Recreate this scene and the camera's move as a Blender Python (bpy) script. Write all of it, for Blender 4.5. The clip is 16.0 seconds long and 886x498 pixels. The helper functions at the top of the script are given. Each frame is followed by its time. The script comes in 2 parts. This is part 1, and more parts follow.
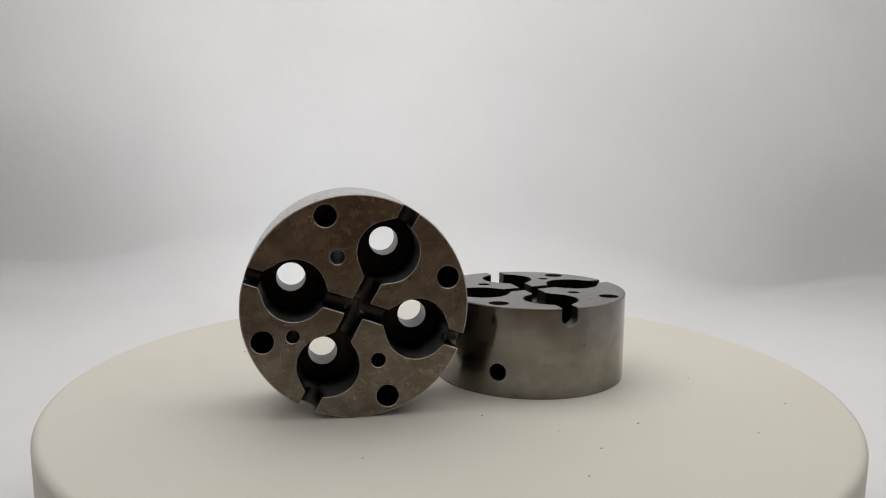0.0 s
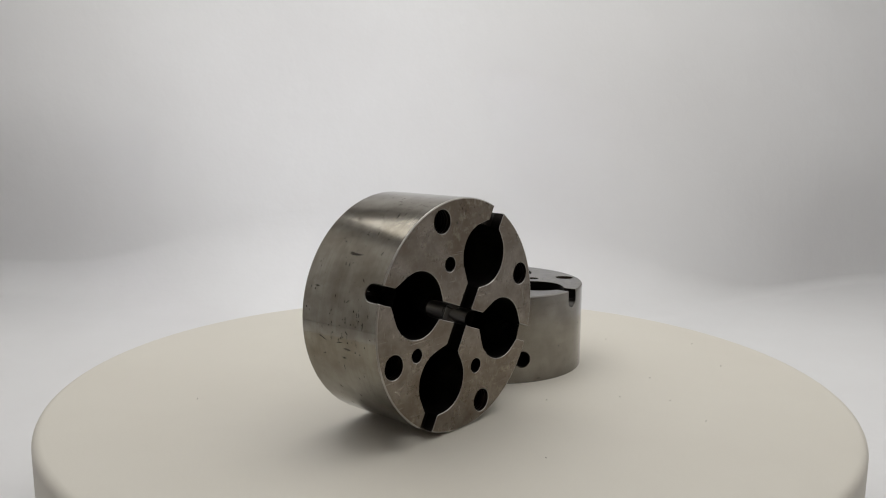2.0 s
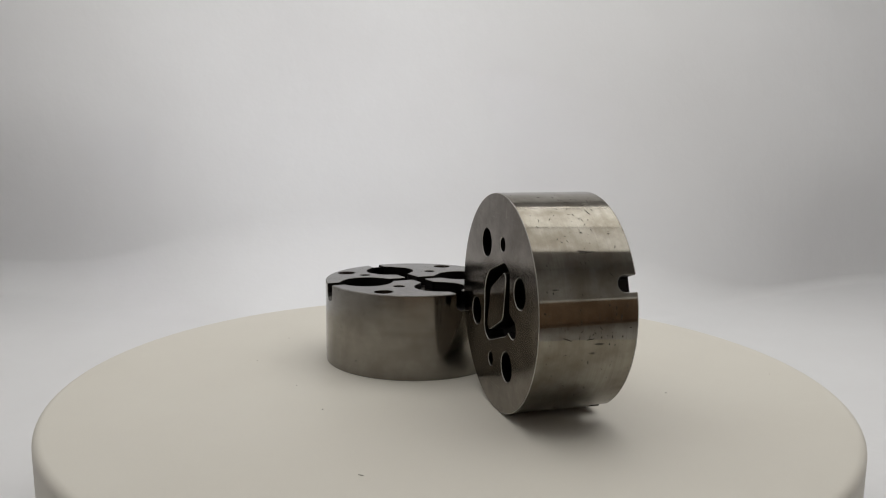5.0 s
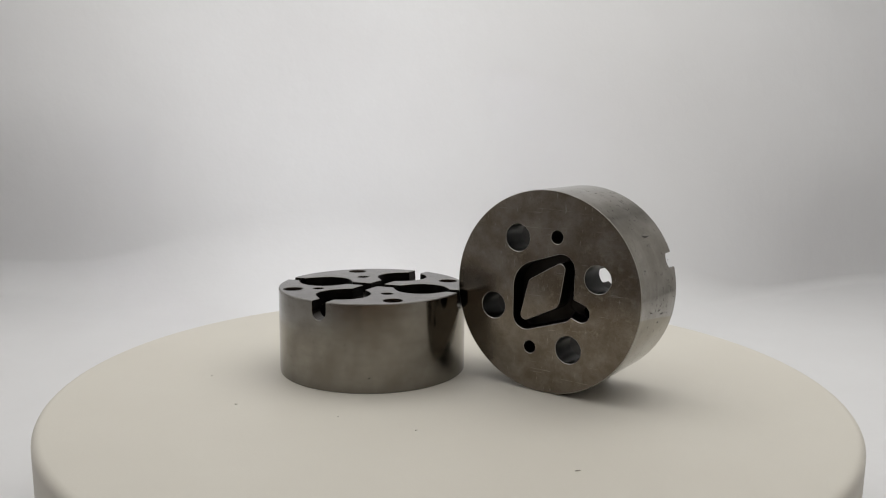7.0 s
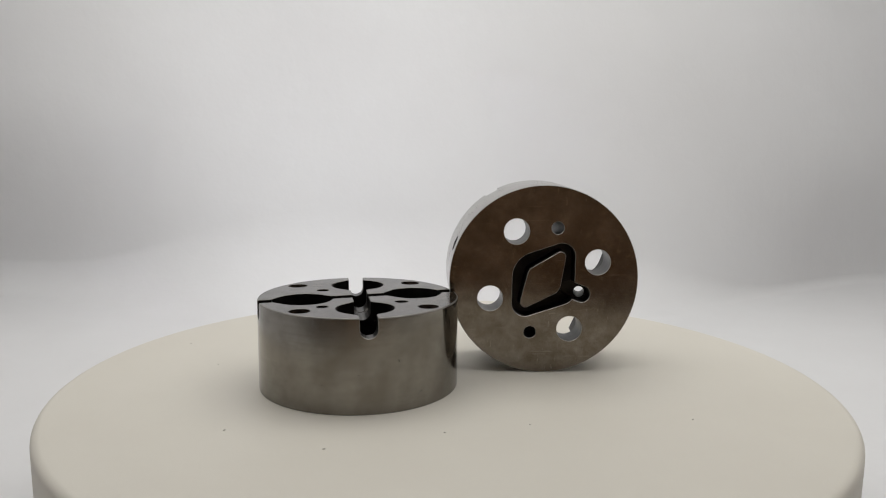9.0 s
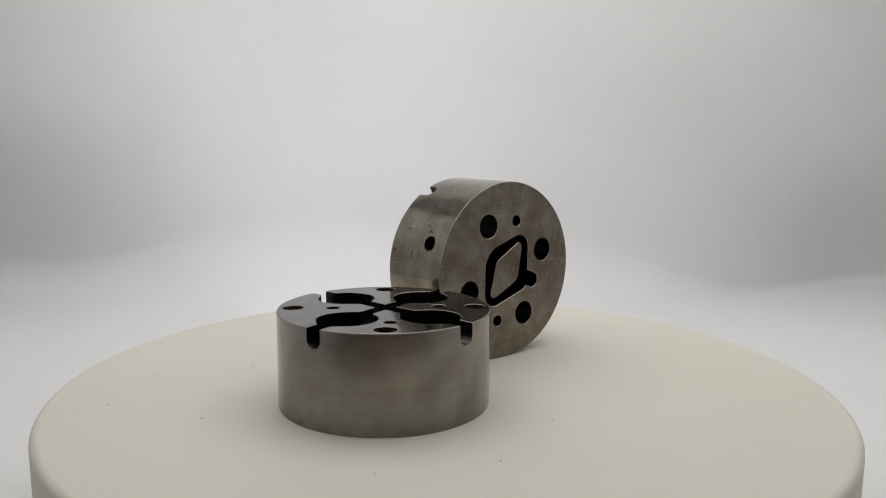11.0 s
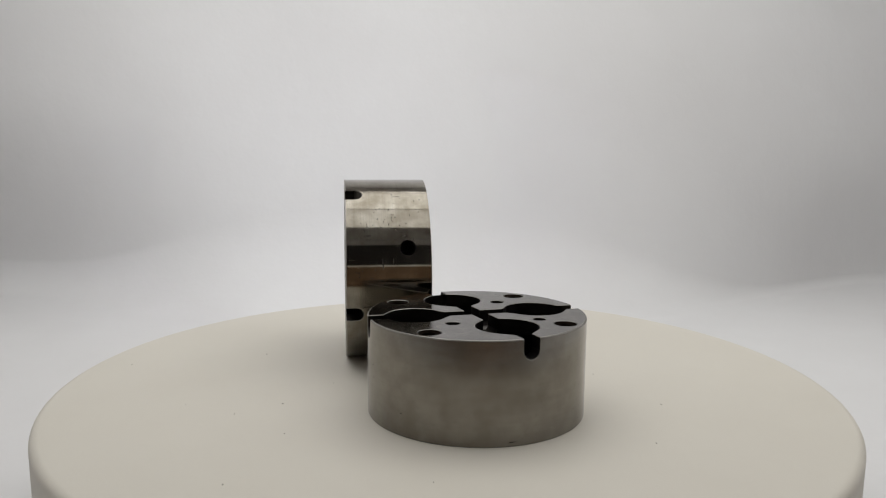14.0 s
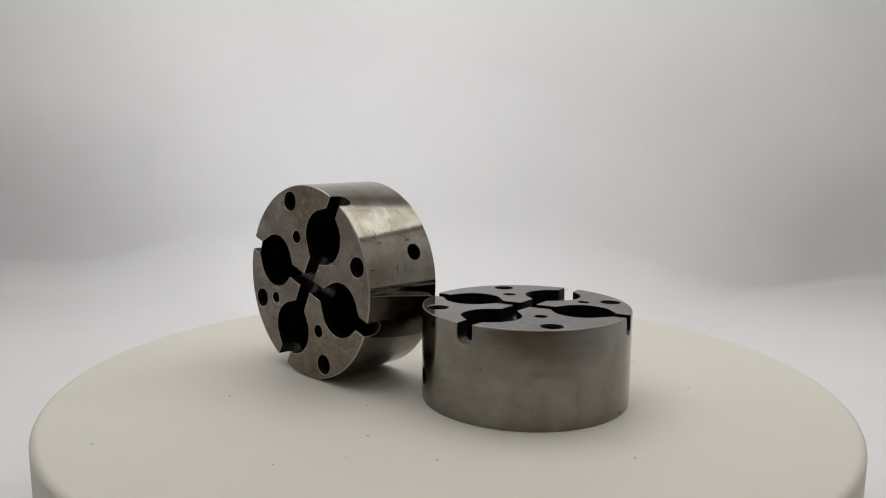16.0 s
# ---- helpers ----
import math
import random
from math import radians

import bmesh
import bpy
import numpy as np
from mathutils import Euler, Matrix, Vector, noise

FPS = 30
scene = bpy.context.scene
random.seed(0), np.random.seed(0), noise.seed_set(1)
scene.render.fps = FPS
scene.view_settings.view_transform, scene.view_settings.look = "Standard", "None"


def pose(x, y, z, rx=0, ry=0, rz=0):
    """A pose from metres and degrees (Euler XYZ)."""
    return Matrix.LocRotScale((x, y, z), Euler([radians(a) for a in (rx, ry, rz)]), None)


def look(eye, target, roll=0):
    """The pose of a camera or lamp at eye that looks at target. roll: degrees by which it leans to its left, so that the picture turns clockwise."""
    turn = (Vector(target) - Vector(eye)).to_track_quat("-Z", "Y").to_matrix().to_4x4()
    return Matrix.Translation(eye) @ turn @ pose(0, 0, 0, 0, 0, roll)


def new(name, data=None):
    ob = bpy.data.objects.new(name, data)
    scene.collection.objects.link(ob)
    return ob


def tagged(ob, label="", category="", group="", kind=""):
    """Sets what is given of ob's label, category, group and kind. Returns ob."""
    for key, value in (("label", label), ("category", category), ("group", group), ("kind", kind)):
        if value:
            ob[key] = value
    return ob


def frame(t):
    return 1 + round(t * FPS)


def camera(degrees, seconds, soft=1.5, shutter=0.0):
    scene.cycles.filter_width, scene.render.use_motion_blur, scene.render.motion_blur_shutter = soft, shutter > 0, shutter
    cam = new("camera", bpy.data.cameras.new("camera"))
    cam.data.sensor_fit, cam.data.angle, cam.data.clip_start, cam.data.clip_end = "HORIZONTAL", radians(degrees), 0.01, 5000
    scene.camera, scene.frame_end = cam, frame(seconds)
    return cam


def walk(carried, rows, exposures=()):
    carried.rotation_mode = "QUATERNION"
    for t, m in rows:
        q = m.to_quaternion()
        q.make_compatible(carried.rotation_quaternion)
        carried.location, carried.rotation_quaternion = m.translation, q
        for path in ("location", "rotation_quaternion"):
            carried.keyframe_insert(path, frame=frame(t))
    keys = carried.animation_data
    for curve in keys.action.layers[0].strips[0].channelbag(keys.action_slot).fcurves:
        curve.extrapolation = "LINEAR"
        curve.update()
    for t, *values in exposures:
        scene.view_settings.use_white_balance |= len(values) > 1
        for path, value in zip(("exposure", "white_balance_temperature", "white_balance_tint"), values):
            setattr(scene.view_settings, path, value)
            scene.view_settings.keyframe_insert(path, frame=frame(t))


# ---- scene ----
cam = camera(58.9, 16.0, soft=1.1)
_EYE = Vector((-0.00245, -0.3382, 0.10745))
CAM = look(_EYE, _EYE + Vector((0, math.cos(radians(8.38)), -math.sin(radians(8.38)))), roll=0.465)
walk(cam, [(0.0, CAM), (16.0, CAM)], exposures=[(0.0, 0.08), (1.5, 0.05), (3.0, -0.03), (4.0, -0.09), (6.3, 0.01),
                                                     (7.0, 0.05), (9.0, 0.04), (12.5, -0.03), (14.5, -0.02), (16.0, 0.03)])

# ---- light: a strip lamp across the top of the tent, soft panels before it, room light through the filming gap ----
world = bpy.data.worlds.new("world")
scene.world = world
world.use_nodes = True
world.node_tree.nodes["Background"].inputs["Color"].default_value = (1.0, 0.99, 0.97, 1)
world.node_tree.nodes["Background"].inputs["Strength"].default_value = 0.75


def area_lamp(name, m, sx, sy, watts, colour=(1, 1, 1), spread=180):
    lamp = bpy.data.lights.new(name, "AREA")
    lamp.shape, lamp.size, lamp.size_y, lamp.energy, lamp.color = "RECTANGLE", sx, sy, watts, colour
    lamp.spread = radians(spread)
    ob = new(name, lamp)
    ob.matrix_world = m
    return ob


area_lamp("strip_lamp", pose(0.04, 0.345, 0.588), 0.90, 0.012, 0.24, (1.0, 0.99, 0.97))
area_lamp("panel_lamp", pose(0.06, 0.160, 0.5584, 9), 0.94, 0.31, 1.86, (0.99, 0.99, 0.97))
area_lamp("front_panel_lamp", pose(0.06, -0.115, 0.515, 9), 0.94, 0.23, 0.94, (0.99, 0.985, 0.965))
# added fill spot, no known fixture: brightens a patch of the sheet
area_lamp("backdrop_fill", look((-0.02, -0.30, 0.56), (-0.12, 0.50, 0.05)), 0.24, 0.10, 0.10, (0.92, 0.94, 1.0), 38)

# ---- materials ----


class Nodes:
    """A material's node tree, with short calls for the usual nodes."""

    def __init__(self, name):
        self.mat = bpy.data.materials.new(name)
        self.mat.use_nodes = True
        self.tree = self.mat.node_tree
        self.bsdf = self.tree.nodes["Principled BSDF"]
        self.coord = self.add("ShaderNodeTexCoord").outputs["Object"]

    def add(self, kind, **values):
        node = self.tree.nodes.new(kind)
        for key, value in values.items():
            node.inputs[key.replace("_", " ")].default_value = value
        return node

    def link(self, a, b):
        self.tree.links.new(a, b)

    def scaled(self, x, y, z):
        node = self.add("ShaderNodeMapping", Scale=(x, y, z))
        self.link(self.coord, node.inputs["Vector"])
        return node.outputs["Vector"]

    def noise(self, vector, scale, detail=4.0, rough=0.55):
        node = self.add("ShaderNodeTexNoise", Scale=scale, Detail=detail, Roughness=rough)
        self.link(vector, node.inputs["Vector"])
        return node.outputs["Fac"]

    def ramp(self, fac, low, high, a=(0, 0, 0, 1), b=(1, 1, 1, 1)):
        node = self.add("ShaderNodeValToRGB")
        e = node.color_ramp.elements
        e[0].position, e[0].color, e[1].position, e[1].color = low, a, high, b
        self.link(fac, node.inputs["Fac"])
        return node.outputs["Color"]

    def mix(self, fac, a, b):
        node = self.tree.nodes.new("ShaderNodeMix")
        node.data_type = "RGBA"
        for value, socket in ((fac, node.inputs[0]), (a, node.inputs[6]), (b, node.inputs[7])):
            if isinstance(value, bpy.types.NodeSocket):
                self.link(value, socket)
            else:
                socket.default_value = value
        return node.outputs[2]

    def maths(self, op, a, b):
        node = self.tree.nodes.new("ShaderNodeMath")
        node.operation = op
        for value, socket in ((a, node.inputs[0]), (b, node.inputs[1])):
            if isinstance(value, bpy.types.NodeSocket):
                self.link(value, socket)
            else:
                socket.default_value = value
        return node.outputs[0]

    def bump(self, height, strength, distance):
        node = self.add("ShaderNodeBump", Strength=strength, Distance=distance)
        self.link(height, node.inputs["Height"])
        self.link(node.outputs["Normal"], self.bsdf.inputs["Normal"])


def steel(name, light, tarnish, rough, metallic=1.0, turned=True, pits=0.0, brushed=0.7, patchy=0.16, stained=(0.115, 0.085, 0.058, 1)):
    """Machined steel: fine tool lines, cloudy tarnish, small dark pits."""
    n = Nodes(name)
    lines = n.noise(n.scaled(30, 30, 1800) if turned else n.scaled(420, 620, 500), 1.0, 4)
    clouds = n.noise(n.coord, 85, 3 if turned else 7, 0.55 if turned else 0.68)
    fine = n.noise(n.coord, 900, 3)
    colour = n.mix(n.ramp(clouds, 0.32, 0.72) if turned else n.ramp(clouds, 0.38, 0.64), light, tarnish)
    colour = n.mix(n.ramp(lines, 0.45, 0.75, (0, 0, 0, 1), (0.22, 0.22, 0.22, 1)), colour, tarnish)
    if turned:
        smudge = n.ramp(n.noise(n.scaled(75, 75, 55), 1.0, 5, 0.6), 0.50, 0.66, (0, 0, 0, 1), (0.45, 0.45, 0.45, 1))
        colour = n.mix(smudge, colour, tarnish)
    streaks = n.noise(n.scaled(22, 22, 240) if turned else n.coord, 1.0 if turned else 140, 4, 0.65)
    colour = n.mix(n.ramp(streaks, 0.50, 0.74, (0, 0, 0, 1), (0.4, 0.4, 0.4, 1) if turned else (0.7, 0.7, 0.7, 1)), colour, tarnish)
    if not turned:
        stain = n.noise(n.coord, 34, 5, 0.62)
        colour = n.mix(n.ramp(stain, 0.42, 0.66, (0, 0, 0, 1), (0.62, 0.62, 0.62, 1)), colour, stained)
        speckle = n.ramp(n.noise(n.coord, 330, 4, 0.7), 0.52, 0.68, (0, 0, 0, 1), (0.5, 0.5, 0.5, 1))
        colour = n.mix(n.maths("MULTIPLY", speckle, n.ramp(n.noise(n.coord, 26, 2), 0.45, 0.6)), colour, (0.33, 0.30, 0.235, 1))
        for sx, sy in ((70, 1500), (1300, 240)):
            scuff = n.ramp(n.noise(n.scaled(sx, sy, 80), 1.0, 2), 0.68, 0.74, (0, 0, 0, 1), (0.45, 0.45, 0.45, 1))
            colour = n.mix(scuff, colour, (0.40, 0.37, 0.33, 1))
    r = n.maths("ADD", n.maths("MULTIPLY", streaks, patchy), rough - 0.10)
    r = n.maths("ADD", r, n.maths("MULTIPLY", fine, 0.06))
    if pits:
        cell = n.add("ShaderNodeTexVoronoi", Scale=1.0, Randomness=1.0)
        n.link(n.scaled(330, 330, 520), cell.inputs["Vector"])
        near = n.ramp(cell.outputs["Distance"], 0.10, 0.17, (1, 1, 1, 1), (0, 0, 0, 1))
        field = n.ramp(n.noise(n.coord, 60, 3), 0.52, 0.60)
        scratch = n.ramp(n.noise(n.scaled(420, 420, 90), 1.0, 1), 0.70, 0.735)
        spots = n.maths("MULTIPLY", n.maths("MAXIMUM", near, scratch), n.maths("MULTIPLY", field, pits))
        colour = n.mix(spots, colour, (0.035, 0.03, 0.028, 1))
        r = n.maths("ADD", r, n.maths("MULTIPLY", spots, 0.4))
    n.link(colour, n.bsdf.inputs["Base Color"])
    n.link(r, n.bsdf.inputs["Roughness"])
    n.bsdf.inputs["Metallic"].default_value = metallic
    if turned and brushed:
        tangent = n.add("ShaderNodeTangent")
        tangent.direction_type, tangent.axis = "RADIAL", "Z"
        n.link(tangent.outputs["Tangent"], n.bsdf.inputs["Tangent"])
        n.bsdf.inputs["Anisotropic"].default_value = brushed
        n.bsdf.inputs["Anisotropic Rotation"].default_value = 0.25
    n.bump(n.maths("ADD", lines, n.maths("MULTIPLY", fine, 0.4)), 0.03, 0.0002)
    return n.mat


def coated(name, colour, second, rough, scale, relief, crumple=0.0):
    """Painted or moulded surface with faint cloudy dirt and fine grain."""
    n = Nodes(name)
    clouds = n.noise(n.coord, scale, 5, 0.6)
    grain = n.noise(n.coord, scale * 90, 2)
    n.link(n.mix(n.ramp(clouds, 0.35, 0.7), colour, second), n.bsdf.inputs["Base Color"])
    n.bsdf.inputs["Roughness"].default_value = rough
    if crumple:
        grain = n.maths("ADD", n.maths("MULTIPLY", grain, 0.2), n.maths("MULTIPLY", n.noise(n.coord, 45, 3), crumple))
    n.bump(grain, relief, 0.0003)
    return n.mat


STEEL_SIDE = steel("turned_steel", (0.275, 0.26, 0.233, 1), (0.19, 0.174, 0.15, 1), 0.14, brushed=0.8)
STEEL_WORN = steel("worn_steel", (0.305, 0.287, 0.247, 1), (0.155, 0.134, 0.102, 1), 0.10, brushed=0.8, patchy=0.15, pits=0.75)
STEEL_FACE = steel("ground_steel", (0.245, 0.217, 0.186, 1), (0.15, 0.127, 0.10, 1), 0.15, turned=False)
STEEL_FRONT = steel("lapped_steel", (0.25, 0.222, 0.19, 1), (0.155, 0.131, 0.104, 1), 0.28, turned=False)
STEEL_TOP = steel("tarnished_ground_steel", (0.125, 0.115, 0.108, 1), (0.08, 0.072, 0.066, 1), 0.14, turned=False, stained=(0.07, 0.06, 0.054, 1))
# bores, holes and channels: shade of the recess is put into the base colour
STEEL_BORE_SHADED = steel("shaded_bored_steel", (0.032, 0.029, 0.026, 1), (0.014, 0.012, 0.011, 1), 0.45, brushed=0.0)
STEEL_HOLE_SHADED = steel("shaded_drilled_steel", (0.032, 0.031, 0.028, 1), (0.014, 0.0135, 0.012, 1), 0.32, brushed=0.0)
STEEL_CHANNEL_SHADED = steel("shaded_milled_steel", (0.075, 0.071, 0.066, 1), (0.038, 0.035, 0.032, 1), 0.34, brushed=0.0)
# worn edges; their highlight is put into the paler base colour
STEEL_EDGE_GLINT = steel("worn_glint_edge_steel", (0.48, 0.46, 0.43, 1), (0.30, 0.28, 0.255, 1), 0.42, metallic=0.75, brushed=0.0)
STEEL_DULL_EDGE = steel("dull_edge_steel", (0.30, 0.285, 0.265, 1), (0.19, 0.178, 0.162, 1), 0.45, metallic=0.85, brushed=0.0)
# brown oil, with the hole's shade put into the colour too
STEEL_THREAD_SHADED = steel("oiled_shaded_thread_steel", (0.04, 0.03, 0.024, 1), (0.02, 0.015, 0.012, 1), 0.30, brushed=0.0)
PLATTER = coated("cream_platter", (0.643, 0.611, 0.541, 1), (0.618, 0.583, 0.513, 1), 0.55, 9, 0.10)
PAPER = coated("white_backdrop", (0.736, 0.733, 0.735, 1), (0.696, 0.689, 0.69, 1), 0.85, 4, 0.25, crumple=6.0)
LINING = coated("grey_lining", (0.60, 0.59, 0.585, 1), (0.56, 0.55, 0.54, 1), 0.8, 5, 0.2)
ROOM_BROWN = coated("room_brown", (0.20, 0.12, 0.078, 1), (0.16, 0.096, 0.06, 1), 0.85, 6, 0.2)
ROOM_TAN = coated("room_tan", (0.42, 0.285, 0.185, 1), (0.36, 0.24, 0.155, 1), 0.85, 6, 0.2)
OPERATOR_DARK = coated("operator_dark", (0.045, 0.04, 0.042, 1), (0.03, 0.027, 0.028, 1), 0.85, 6, 0.2)
TABLE = coated("brown_table", (0.28, 0.175, 0.11, 1), (0.21, 0.128, 0.078, 1), 0.5, 12, 0.2)
NICK = coated("dark_nick", (0.025, 0.02, 0.017, 1), (0.10, 0.088, 0.07, 1), 0.9, 400, 0.1)
CRUMB = coated("dark_crumb", (0.40, 0.37, 0.32, 1), (0.50, 0.47, 0.41, 1), 0.7, 300, 0.2)

# ---- setting: the backdrop sheet and the tent round it ----
FLOOR = -0.062
TOP = 0.60
LEFT, RIGHT = -0.49, 0.58
FRONT = -0.52


def mesh_object(name, verts, faces, materials, smooth=False):
    me = bpy.data.meshes.new(name)
    me.from_pydata(verts, [], faces)
    me.update()
    for m in materials:
        me.materials.append(m)
    for p in me.polygons:
        p.use_smooth = smooth
    return new(name, me)


def ease(a, b, v):
    k = min(1.0, max(0.0, (v - a) / (b - a)))
    return k * k * (3 - 2 * k)


def build_backdrop():
    """One sheet: flat on the table, bent up behind; the bend is tighter and further back at one side,
    and both sides lean forward, a shape added to put shade on them."""
    nx, verts, faces = 60, [], []
    for i in range(nx + 1):
        x = LEFT + (RIGHT - LEFT) * i / nx
        y0 = 0.425 + 0.155 * ease(0.18, 0.56, x) + 0.05 * ease(0.2, 0.5, -x)
        r = 0.10 - 0.088 * ease(0.06, 0.36, x) - 0.062 * ease(0.12, 0.42, -x)
        row = [(x, -0.41, FLOOR), (x, -0.1, FLOOR), (x, 0.15, FLOOR)]
        row += [(x, y0 + 0.2 * r - r + r * math.sin(a), FLOOR + r - r * math.cos(a)) for a in np.linspace(0, radians(86), 13)]
        yb, zb = row[-1][1:]
        for k in np.linspace(0.04, 1.0, 25):
            z = zb + (TOP + 0.02 - zb) * k
            shade_lean = ease(0.17, 0.44, -x) * ease(-0.06, 0.15, z) * (1 - ease(0.22, 0.45, z))
            shade_lean += 0.6 * ease(0.22, 0.46, x) * ease(-0.06, 0.10, z) * (1 - ease(0.16, 0.4, z))
            row.append((x, yb + 0.06 * k - 0.05 * shade_lean, z))
        verts += row
        m = len(row)
    for i in range(nx):
        for j in range(m - 1):
            a = i * m + j
            faces.append((a, a + m, a + m + 1, a + 1))
    ob = mesh_object("backdrop", verts, faces, [PAPER], True)
    thick = ob.modifiers.new("thickness", "SOLIDIFY")
    thick.thickness, thick.offset = 0.002, -1
    return tagged(ob, "seamless white paper backdrop curving up from the table", "backdrop", kind="structure")


def slab(name, lo, hi, material, label, category):
    """A wall of some thickness between two corners."""
    verts = [(x, y, z) for x in (lo[0], hi[0]) for y in (lo[1], hi[1]) for z in (lo[2], hi[2])]
    faces = [(0, 1, 3, 2), (4, 6, 7, 5), (0, 4, 5, 1), (2, 3, 7, 6), (0, 2, 6, 4), (1, 5, 7, 3)]
    return tagged(mesh_object(name, verts, faces, [material]), label, category, kind="structure")


build_backdrop()
slab("wall_left", (LEFT - 0.01, FRONT, FLOOR - 0.01), (LEFT, 0.75, TOP), PAPER, "plain white fabric side of the photo tent", "wall")
slab("wall_right", (RIGHT, FRONT, FLOOR - 0.01), (RIGHT + 0.01, 0.75, TOP), PAPER, "plain white fabric side of the photo tent", "wall")
# two added panels stand in for the brown room mirrored in the steel
slab("room_stand_in_brown", (LEFT, FRONT - 0.01, FLOOR - 0.01), (-0.10, FRONT, 0.146), ROOM_BROWN, "brown panel standing in for the unseen room before the tent", "wall")
slab("room_stand_in_tan", (-0.10, FRONT - 0.01, FLOOR - 0.01), (RIGHT, FRONT, 0.146), ROOM_TAN, "tan panel standing in for the unseen room before the tent", "wall")
slab("wall_front_top", (LEFT, FRONT - 0.01, 0.164), (RIGHT, FRONT, TOP), LINING, "plain grey fabric front above a narrow filming gap", "wall")
# added panel, gives the steel its dark reflection of camera and operator
slab("operator_stand_in", (-0.12, FRONT, 0.166), (0.17, FRONT + 0.004, 0.46), OPERATOR_DARK, "black panel standing in for the unseen camera and operator", "curtain")
slab("table", (LEFT, FRONT, FLOOR - 0.03), (RIGHT, -0.36, FLOOR - 0.003), TABLE, "plain brown table top before the backdrop sheet", "table")
slab("ceiling", (LEFT - 0.01, FRONT - 0.01, TOP), (RIGHT + 0.01, 0.75, TOP + 0.01), PAPER, "plain white fabric roof of the photo tent", "ceiling")

# ---- the turntable ----
TURN = 19.088  # degrees a second, anticlockwise from above
PLATTER_OFF = (0.0004, -0.0004, 0.0)  # the disc sits a little off its axle


def build_turntable():
    rt, ra, rf, n = 0.1655, 0.0034, 0.003, 200
    prof = [(0.0, 0.0), (0.06, 0.0), (0.12, 0.0), (rt - ra - 0.003, 0.0)]
    prof += [(rt - ra + ra * math.sin(a), -rf + rf * math.cos(a)) for a in np.linspace(0, math.pi / 2, 11)]
    prof += [(rt - 0.0004, -0.045), (rt - 0.002, -0.047), (rt - 0.012, -0.047)]
    verts, faces = [(0, 0, 0)], []
    for i in range(n):
        c, s = math.cos(2 * math.pi * i / n), math.sin(2 * math.pi * i / n)
        verts += [(r * c, r * s, z) for r, z in prof[1:]]
    m = len(prof) - 1
    for i in range(n):
        a, b = 1 + i * m, 1 + (i + 1) % n * m
        faces.append((0, a, b))
        faces += [(a + j, a + j + 1, b + j + 1, b + j) for j in range(m - 1)]
    faces.append(tuple(1 + i * m + m - 1 for i in reversed(range(n))))
    root = new("turntable")
    platter = mesh_object("platter", verts, faces, [PLATTER], True)
    platter.parent = root
    platter.location = PLATTER_OFF
    foot_r, k = 0.10, 64
    fv = [(foot_r * math.cos(2 * math.pi * i / k), foot_r * math.sin(2 * math.pi * i / k), z) for z in (-0.047, FLOOR) for i in range(k)]
    ff = [(i, k + i, k + (i + 1) % k, (i + 1) % k) for i in range(k)] + [tuple(range(k)), tuple(range(2 * k - 1, k - 1, -1))]
    foot = mesh_object("base", fv, ff, [PLATTER])
    foot.parent = root
    return tagged(root, "round cream plastic display turntable with a rounded rim", "turntable")


def build_crumbs():
    """Dark crumbs and lint lying on the platter: place, length, width, turn."""
    bits = [(.0715, -.0555, 1.4, .8, 20), (.0403, -.0640, 1.1, .5, 70), (.1134, -.0642, 1.0, .8, 0), (.1076, .0003, .9, .7, 0),
            (.1368, -.0323, .8, .6, 40), (.0445, -.1020, .9, .6, 10), (-.0288, -.0895, .9, .7, 80), (-.0998, .0375, 2.6, .5, 66),
            (-.0067, -.1467, .9, .7, 0), (.0305, .0875, 1.3, .6, 30), (-.0082, .0657, .8, .6, 0), (-.0385, .0530, 1.2, .6, 50),
            (.0529, -.0797, .8, .4, 10), (.0130, -.0487, 1.0, .6, 0), (.0712, .0768, .9, .5, 35)]
    bm = bmesh.new()
    rng = random.Random(4)
    for x, y, a, b, turn in bits:
        m = pose(x, y, 0.0002, 0, 0, turn) @ Matrix.Diagonal((a * 0.00052, b * 0.00045, 0.0002, 1))
        made = bmesh.ops.create_icosphere(bm, subdivisions=1, radius=1.0, matrix=m)["verts"]
        for v in made:
            v.co += Vector((rng.uniform(-1, 1), rng.uniform(-1, 1), 0)) * 0.00012
    me = bpy.data.meshes.new("crumbs")
    bm.to_mesh(me)
    bm.free()
    me.materials.append(CRUMB)
    return tagged(new("crumbs", me), "small dark crumbs and lint scattered on the turntable", "debris", kind="stuff")


# ---- the steel housings ----
MM = 0.001
RAD, THICK, FLAT_THICK = 42.6, 37.65, 38.2
BOLTS = (107.4, 17.4, -71.4, -161.2)
LOBES = (61.0, 161.2, -117.2, -19.6)


def prism(name, poly, z0, z1, m=Matrix.Identity(4)):
    """A closed prism on a polygon given in millimetres, as a cutter."""
    k = len(poly)
    verts = [m @ Vector((x * MM, y * MM, z * MM)) for z in (z0, z1) for x, y in poly]
    faces = [tuple(reversed(range(k))), tuple(range(k, 2 * k))] + [(i, (i + 1) % k, k + (i + 1) % k, k + i) for i in range(k)]
    return mesh_object(name, verts, faces, [STEEL_BORE_SHADED])


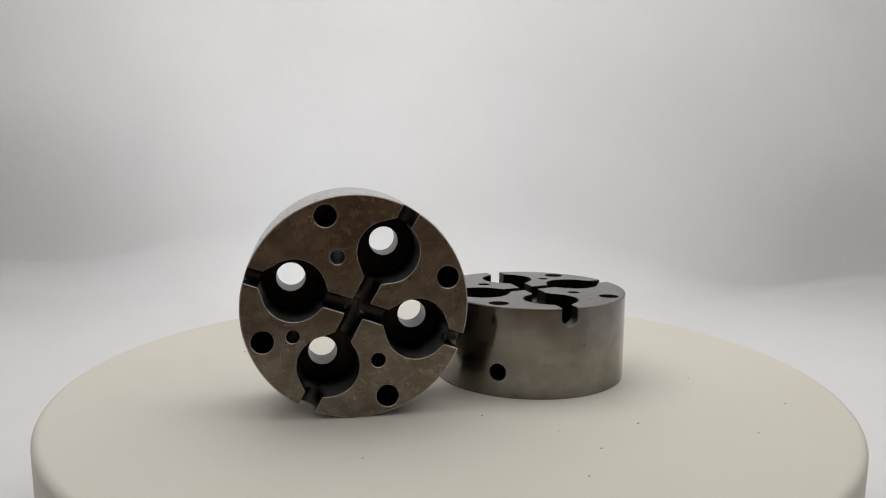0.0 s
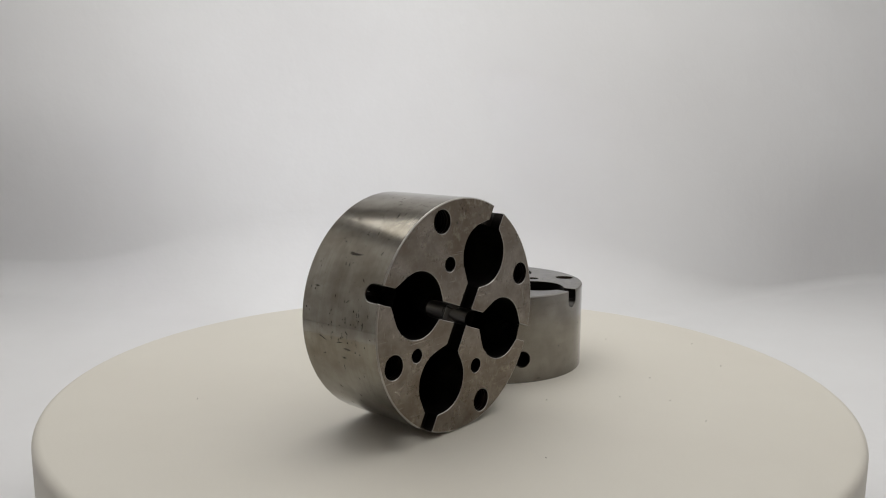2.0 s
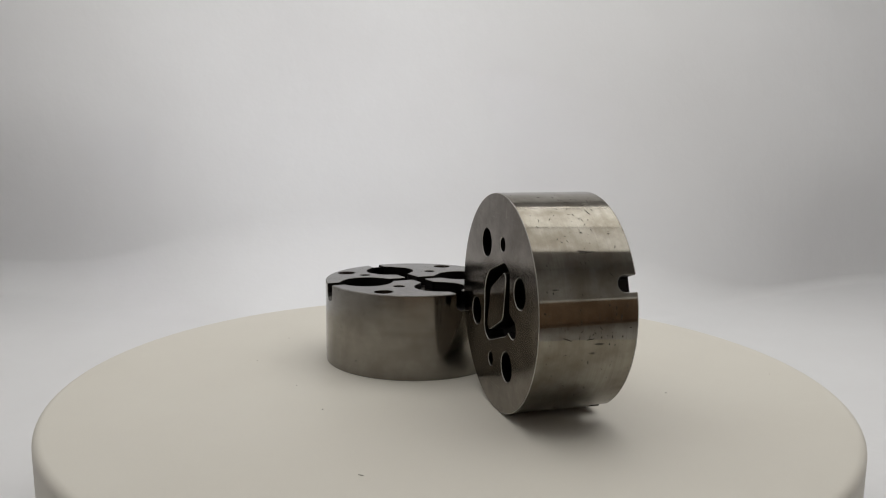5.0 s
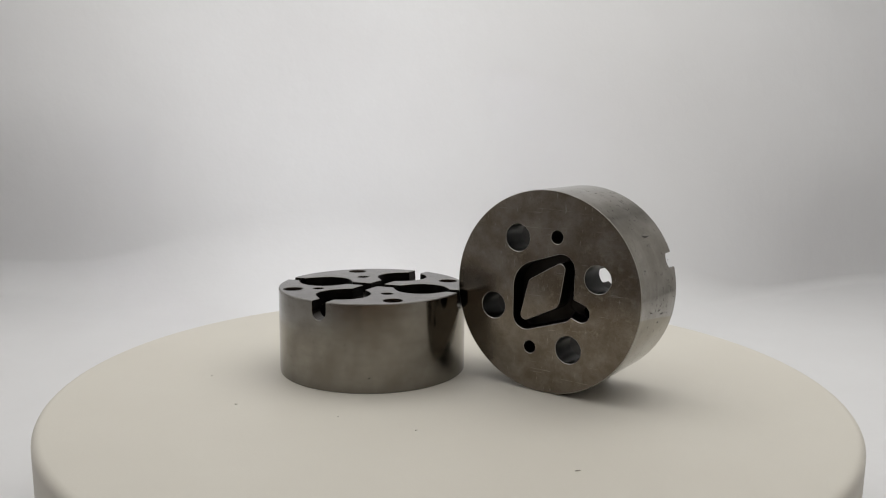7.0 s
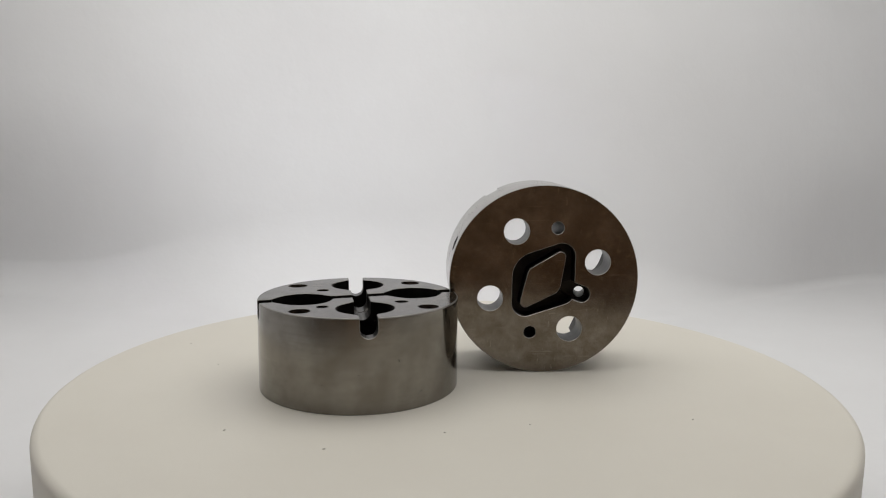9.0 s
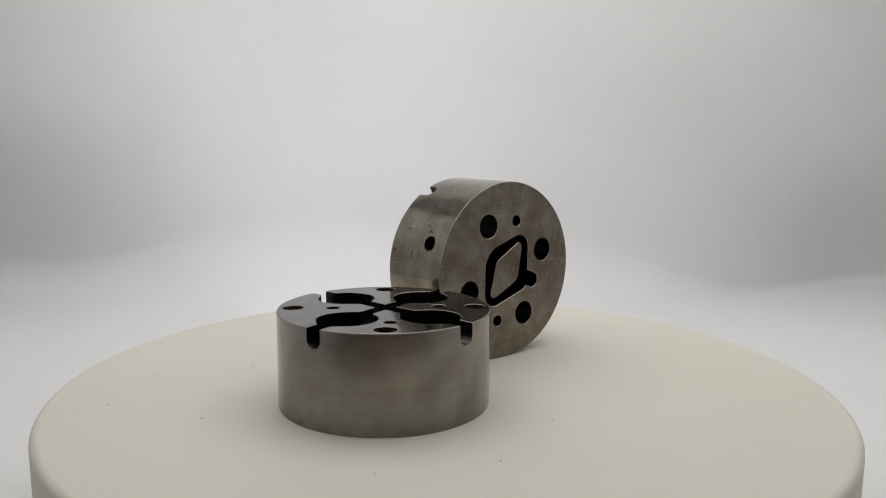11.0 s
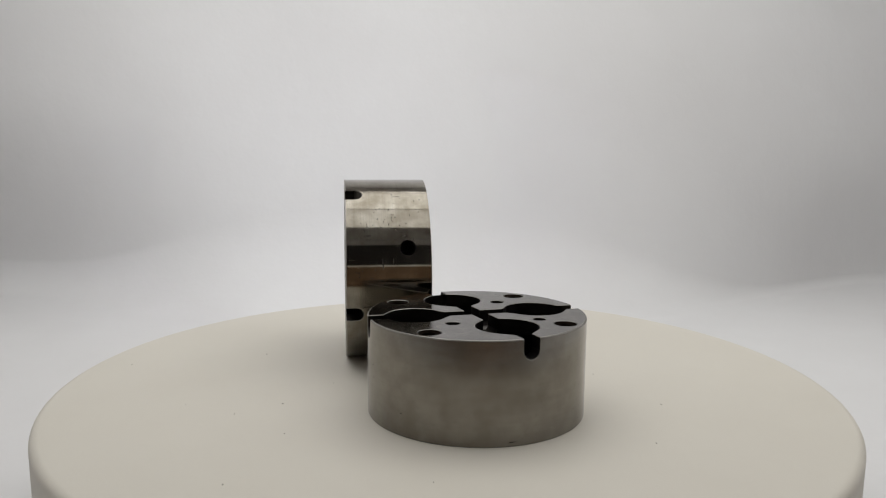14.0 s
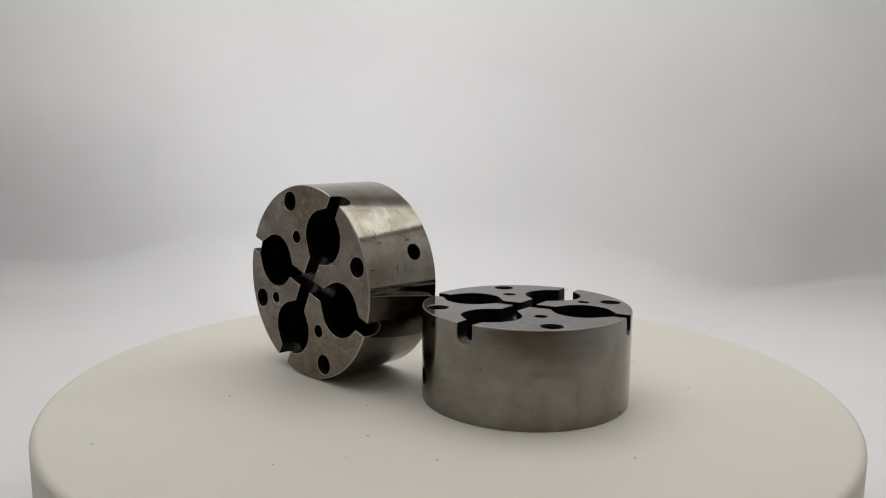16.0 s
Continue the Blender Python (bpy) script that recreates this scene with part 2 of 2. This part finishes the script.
def threaded(x, y, r0, r1, z0, z1, pitch=1.25, n=28):
    """A cutter for a tapped hole: the wall swells and narrows by the pitch below a plain mouth."""
    levels = [(r0, z1 + 1.0), (r0, z1 - 0.7)]
    while levels[-1][1] - pitch / 2 > z0:
        levels.append((r1 if len(levels) % 2 == 0 else r0, levels[-1][1] - pitch / 2))
    verts = [(q[0] * MM, q[1] * MM, z * MM) for r, z in reversed(levels) for q in circle(x, y, r, n)]
    k = len(levels)
    faces = [tuple(reversed(range(n))), tuple(range((k - 1) * n, k * n))]
    faces += [(j * n + i, j * n + (i + 1) % n, (j + 1) * n + (i + 1) % n, (j + 1) * n + i) for j in range(k - 1) for i in range(n)]
    return mesh_object("cut", verts, faces, [STEEL_BORE_SHADED])


def circle(x, y, r, n=40):
    return [(x + r * math.cos(2 * math.pi * i / n), y + r * math.sin(2 * math.pi * i / n)) for i in range(n)]


def hull(points):
    pts = sorted(set(points))

    def half(seq):
        out = []
        for p in seq:
            while len(out) > 1 and (out[-1][0] - out[-2][0]) * (p[1] - out[-2][1]) <= (out[-1][1] - out[-2][1]) * (p[0] - out[-2][0]):
                out.pop()
            out.append(p)
        return out[:-1]

    return half(pts) + half(pts[::-1])


def turned(points, degrees):
    c, s = math.cos(radians(degrees)), math.sin(radians(degrees))
    return [(c * x - s * y, s * x + c * y) for x, y in points]


def polar(r, degrees):
    return r * math.cos(radians(degrees)), r * math.sin(radians(degrees))


def housing_mesh():
    """The round housing: four lobed chambers joined by a cross of channels on one face, a lozenge groove on the other."""
    h = THICK / 2
    n = 144
    c, k, d, e = 0.25, 0.07, 0.5, 0.15
    prof = [(RAD - c, -h), (RAD - k, -h + k), (RAD, -h + c), (RAD, h - d), (RAD - e, h - e), (RAD - d, h)]
    verts = [(r * MM * math.cos(2 * math.pi * i / n), r * MM * math.sin(2 * math.pi * i / n), z * MM) for r, z in prof for i in range(n)]
    faces = [tuple(reversed(range(n))), tuple(range(5 * n, 6 * n))]
    for j in range(5):
        faces += [(j * n + i, j * n + (i + 1) % n, (j + 1) * n + (i + 1) % n, (j + 1) * n + i) for i in range(n)]
    body = mesh_object("body_blank", verts, faces, [STEEL_SIDE, STEEL_FACE, STEEL_BORE_SHADED, STEEL_EDGE_GLINT])

    cutters = []
    for a, b in zip(LOBES, ((24.3, 59.4), (23.8, 162.3), (24.5, -115.8), (24.5, -21.0))):
        lobe = turned(circle(b[0], 0, 11.8, 56), b[1]) + turned([(11.8, 3.1), (11.8, -3.1), (36.6, 3.2), (36.6, -3.2)], a)
        cutters.append(prism("cut", hull(lobe), -5.0, h + 2))
    for i, a in enumerate(LOBES):
        w, d = (3.4, 3.1, 3.45, 3.13)[i], 4.4 + 0.06 * i
        o = (-0.5, 0.0, 0.5, 0.0)[i]
        u = [(w + o, 12.0 + 0.1 * i), (-w + o, 12.0 + 0.1 * i)] + [(o - w * math.cos(k), -d - w * math.sin(k)) for k in np.linspace(0, math.pi, 13)]
        lay = Matrix.Rotation(radians(a), 4, "Z") @ Matrix(((0, 0, 1, 0), (1, 0, 0, 0), (0, 1, 0, h * MM), (0, 0, 0, 1)))
        cutters.append(prism("cut", u, -1.5 - 0.3 * i, RAD + 3 + 0.1 * i, lay))
    for a, r in ((59.8, 25.4), (161.1, 25.4), (-118.3, 25.4), (-19.1, 25.6)):
        cutters.append(prism("cut", circle(*polar(r, a), 5.75), -h - 1, 0.3))
    for a in BOLTS:
        cutters.append(threaded(*polar(36.5, a), 4.3, 4.02, -6, h))
    cutters.append(prism("cut", circle(8.2, -20.4, 2.8, 28), 4, h + 1))
    cutters.append(prism("cut", circle(5.9, -24.0, 2.7, 28), -h - 1, -6))
    lean = Vector((-15.8, -5.9, -h)) - Vector((-23.5, -10.1, h))
    aim = Matrix.Translation(Vector((-23.5, -10.1, h)) * MM) @ lean.to_track_quat("Z", "Y").to_matrix().to_4x4()
    cutters.append(prism("cut", circle(0, 0, 2.5, 28), -3, THICK + 4, aim))
    lean = Vector((-5.6, 23.6, -h)) - Vector((-6.6, 19.4, h))
    aim = Matrix.Translation(Vector((-6.6, 19.4, h)) * MM) @ lean.to_track_quat("Z", "Y").to_matrix().to_4x4()
    cutters.append(prism("cut", circle(0, 0, 2.75, 28), -3, THICK + 4, aim))
    side = Matrix.Rotation(radians(20.8), 4, "Z") @ Matrix.Translation((0, 0, -8.4 * MM)) @ Matrix.Rotation(radians(90), 4, "Y")
    cutters.append(prism("cut", circle(0, 0, 3.4, 32), 18, RAD + 3, side))
    # the lozenge groove round its island, and its side pocket
    outer = [q for x, y, r in ((-7.8, 10.6, 6.1), (-8.0, -5.6, 5.7), (8.3, -10.6, 6.0), (2.9, 1.4, 11.4)) for q in circle(x, y, r, 48)]
    pocket = [q for x, y in ((-12.5, -4.6), (-17.3, -6.4)) for q in circle(x, y, 3.7, 28)]
    isle = hull([q for x, y, r in ((-7.3, 10.5, 2.4), (-2.4, -1.7, 5.3), (8.3, -10.2, 2.4), (3.9, 2.5, 3.6)) for q in circle(x, y, r, 40)])
    cutters.append(prism("cut", hull(pocket), -h - 1.2, -h + 8.4))
    groove = prism("groove", hull(outer), -h - 1, -h + 8.0)
    core = prism("core", isle, -h - 3, -h + 11)
    ring = groove.modifiers.new("ring", "BOOLEAN")
    ring.operation, ring.solver, ring.object = "DIFFERENCE", "EXACT", core
    cutters.append(groove)

    # the pocket must not eat the island, so it comes before the ring and lies outside it
    for cutter in cutters:
        mod = body.modifiers.new("cut", "BOOLEAN")
        mod.operation, mod.solver, mod.object = "DIFFERENCE", "EXACT", cutter
    bev = body.modifiers.new("edge", "BEVEL")
    bev.width, bev.segments, bev.limit_method, bev.angle_limit = 0.22 * MM, 1, "ANGLE", radians(50)
    bev.material, bev.use_clamp_overlap = 3, False
    deps = bpy.context.evaluated_depsgraph_get()
    deps.update()
    me = bpy.data.meshes.new_from_object(body.evaluated_get(deps))
    for ob in (*cutters, core, body):
        bpy.data.objects.remove(ob, do_unlink=True)
    me.name = "pump_housing"
    slots = [p.material_index for p in me.polygons]
    me.materials.clear()
    for m in (STEEL_SIDE, STEEL_FACE, STEEL_BORE_SHADED, STEEL_EDGE_GLINT, STEEL_HOLE_SHADED, STEEL_CHANNEL_SHADED, STEEL_FRONT, STEEL_THREAD_SHADED, STEEL_DULL_EDGE):
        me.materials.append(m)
    for p in me.polygons:
        cx, cy, cz = p.center / MM
        r, nz = math.hypot(cx, cy), p.normal.z
        out = (p.normal.x * cx + p.normal.y * cy) / max(r, 1e-6)
        if abs(nz) > 0.97 and abs(cz) > h - 0.05:
            p.material_index, p.use_smooth = 6 if nz > 0 else 1, False
        elif out > 0.97 and r > RAD - 0.12:
            p.material_index, p.use_smooth = 0, True
        elif (abs(cz) > h - 0.36 and 0.25 < abs(nz) < 0.96) or (slots[p.index] == 3 and r > RAD - 0.6 and cz > h - 8.6) or (r > RAD - 0.7 and abs(cz) > h - 0.7):
            mouth = RAD - 0.6 < r and abs(cz) < h - 0.7
            p.material_index, p.use_smooth = 8 if mouth else 3, False
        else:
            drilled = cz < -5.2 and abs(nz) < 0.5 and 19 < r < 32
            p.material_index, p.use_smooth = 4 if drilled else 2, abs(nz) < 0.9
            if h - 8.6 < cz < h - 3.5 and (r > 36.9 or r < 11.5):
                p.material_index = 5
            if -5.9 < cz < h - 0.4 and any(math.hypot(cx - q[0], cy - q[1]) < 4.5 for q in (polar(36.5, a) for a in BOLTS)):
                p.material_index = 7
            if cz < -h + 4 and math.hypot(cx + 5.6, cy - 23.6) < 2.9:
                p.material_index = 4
    bm = bmesh.new()
    bm.from_mesh(me)
    for e in bm.edges:
        if len(e.link_faces) == 2 and e.calc_face_angle(0) > radians(32):
            e.smooth = False
    bm.to_mesh(me)
    bm.free()
    # true radial normals on the turned side
    normals = [(0.0, 0.0, 0.0)] * len(me.loops)
    for p in me.polygons:
        if p.material_index == 0:
            for k in p.loop_indices:
                x, y, _ = me.vertices[me.loops[k].vertex_index].co
                normals[k] = Vector((x, y, 0)).normalized()
    me.normals_split_custom_set(normals)
    return me


def scratch_part(owner, worn=True):
    """Thin dark nicks on the turned side: turn and height of both ends in degrees and millimetres."""
    marks = [(117.8, 7.3, 122.2, 8.5), (131.6, 5.7, 134.2, 6.2), (-174.8, -9.9, -173.1, -6.3), (-162.3, 0.7, -160.0, 1.0),
             (-147.9, -6.7, -146.2, -5.4), (149.5, -1.8, 151.2, -1.4), (171.2, 9.9, 173.4, 10.4), (175.0, 12.2, 178.7, 11.9),
             (-179.5, 3.8, -177.4, 5.0), (-173.1, -0.9, -173.7, 2.1), (15.0, 2.7, 8.0, 2.5), (14.8, -1.9, 11.2, -2.0),
             (-12.7, 4.2, -16.1, 3.4), (34.7, 3.7, 32.7, 3.4), (37.1, 12.2, 35.7, 11.7), (39.0, -1.5, 37.6, -2.0)]
    rng = random.Random(11)
    if not worn:
        marks = [(-101.0, 2.2, -100.2, 0.9), (-88.0, -12.5, -86.0, -12.2), (150.0, -17.6, 154.0, -17.3), (30.0, -17.5, 33.0, -17.7)]
    for centre, height, spread, count in ((126, 0, 13, 46), (38, 3, 8, 22), (172, 5, 9, 30), (-160, 2, 16, 16), (80, 0, 30, 8), (-70, 0, 60, 14)) if worn else ((0, -6, 100, 16),):
        for _ in range(count):
            a, z = rng.gauss(centre, spread), rng.gauss(height, 8)
            if abs(z) < 17.5:
                if rng.random() < 0.3:
                    marks.append((a, z, a + rng.gauss(0, 0.3), z + rng.uniform(0.5, 1.6)))
                else:
                    marks.append((a, z, a + rng.uniform(0.4, 2.4), z + rng.gauss(0, 0.45)))
    for _ in range(46 if worn else 14):
        a = rng.uniform(-180, 180)
        marks.append((a, 18.1 + rng.uniform(-0.2, 0.15), a + rng.uniform(0.3, 1.2), 18.1 + rng.uniform(-0.2, 0.15)))
    verts, faces = [], []
    for a0, z0, a1, z1 in marks:
        span = math.hypot(math.radians(a1 - a0) * RAD, z1 - z0)
        w = min(0.3, rng.uniform(0.03, 0.10) + 0.045 * span)
        across = Vector((-(z1 - z0), math.radians(a1 - a0) * RAD)).normalized()
        first = len(verts)
        for k, part_w in enumerate((0.15, 0.9, 1.0, 0.6, 0.1)):
            f = k / 4
            wob = rng.uniform(-0.25, 0.25) * w
            for side in (-1, 1):
                off = side * w * part_w + wob
                a = radians(a0 + (a1 - a0) * f) + across.x * off / RAD
                z = z0 + (z1 - z0) * f + across.y * off
                r = (RAD + 0.012) * MM
                verts.append((r * math.cos(a), r * math.sin(a), z * MM))
        faces += [(first + 2 * k, first + 2 * k + 2, first + 2 * k + 3, first + 2 * k + 1) for k in range(4)]
    ob = mesh_object("scratches", verts, faces, [NICK])
    ob.parent = owner
    return tagged(ob, "dark nicks and pits in the steel", kind="stuff")


def build_housings():
    me = housing_mesh()
    worn = me.copy()
    worn.materials[0] = STEEL_WORN
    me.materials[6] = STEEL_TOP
    me.materials[3] = STEEL_DULL_EDGE
    me.transform(Matrix.Diagonal((1, 1, FLAT_THICK / THICK, 1)))
    upright = tagged(new("pump_housing", worn), "scratched round steel pump housing standing on its rim", "pump housing", "steel pump housings")
    scratch_part(upright)
    flat = tagged(new("pump_housing", me), "satin round steel pump housing lying flat, channels upward", "pump housing", "steel pump housings")
    scratch_part(flat, worn=False)
    return upright, flat


TURNTABLE = build_turntable()
CRUMBS = build_crumbs()
UPRIGHT, FLAT = build_housings()
# upright: its channelled face looks along the platter; flat: channelled face up
_a = radians(-79.68)
_n, _up = Vector((math.cos(_a), math.sin(_a), 0)), Vector((0, 0, 1))
_rt = _up.cross(_n)
_lay = Matrix((_rt, _up, _n)).transposed().to_4x4()
STAND = Matrix.Translation((-0.03805, -0.03315, 0.0426)) @ _lay @ pose(0, 0, 0, 0, 0, 0.13)
LIE = pose(0.0371, 0.0127, 0.0191, 0, 0, -493.856)


def motions():
    """The platter turns at an even rate and carries what stands on it."""
    steps = [k * 0.25 for k in range(65)]
    for thing, rest in ((TURNTABLE, Matrix.Identity(4)), (CRUMBS, Matrix.Identity(4)), (UPRIGHT, STAND), (FLAT, LIE)):
        walk(thing, [(t, pose(0, 0, 0, 0, 0, TURN * t) @ rest) for t in steps])


motions()
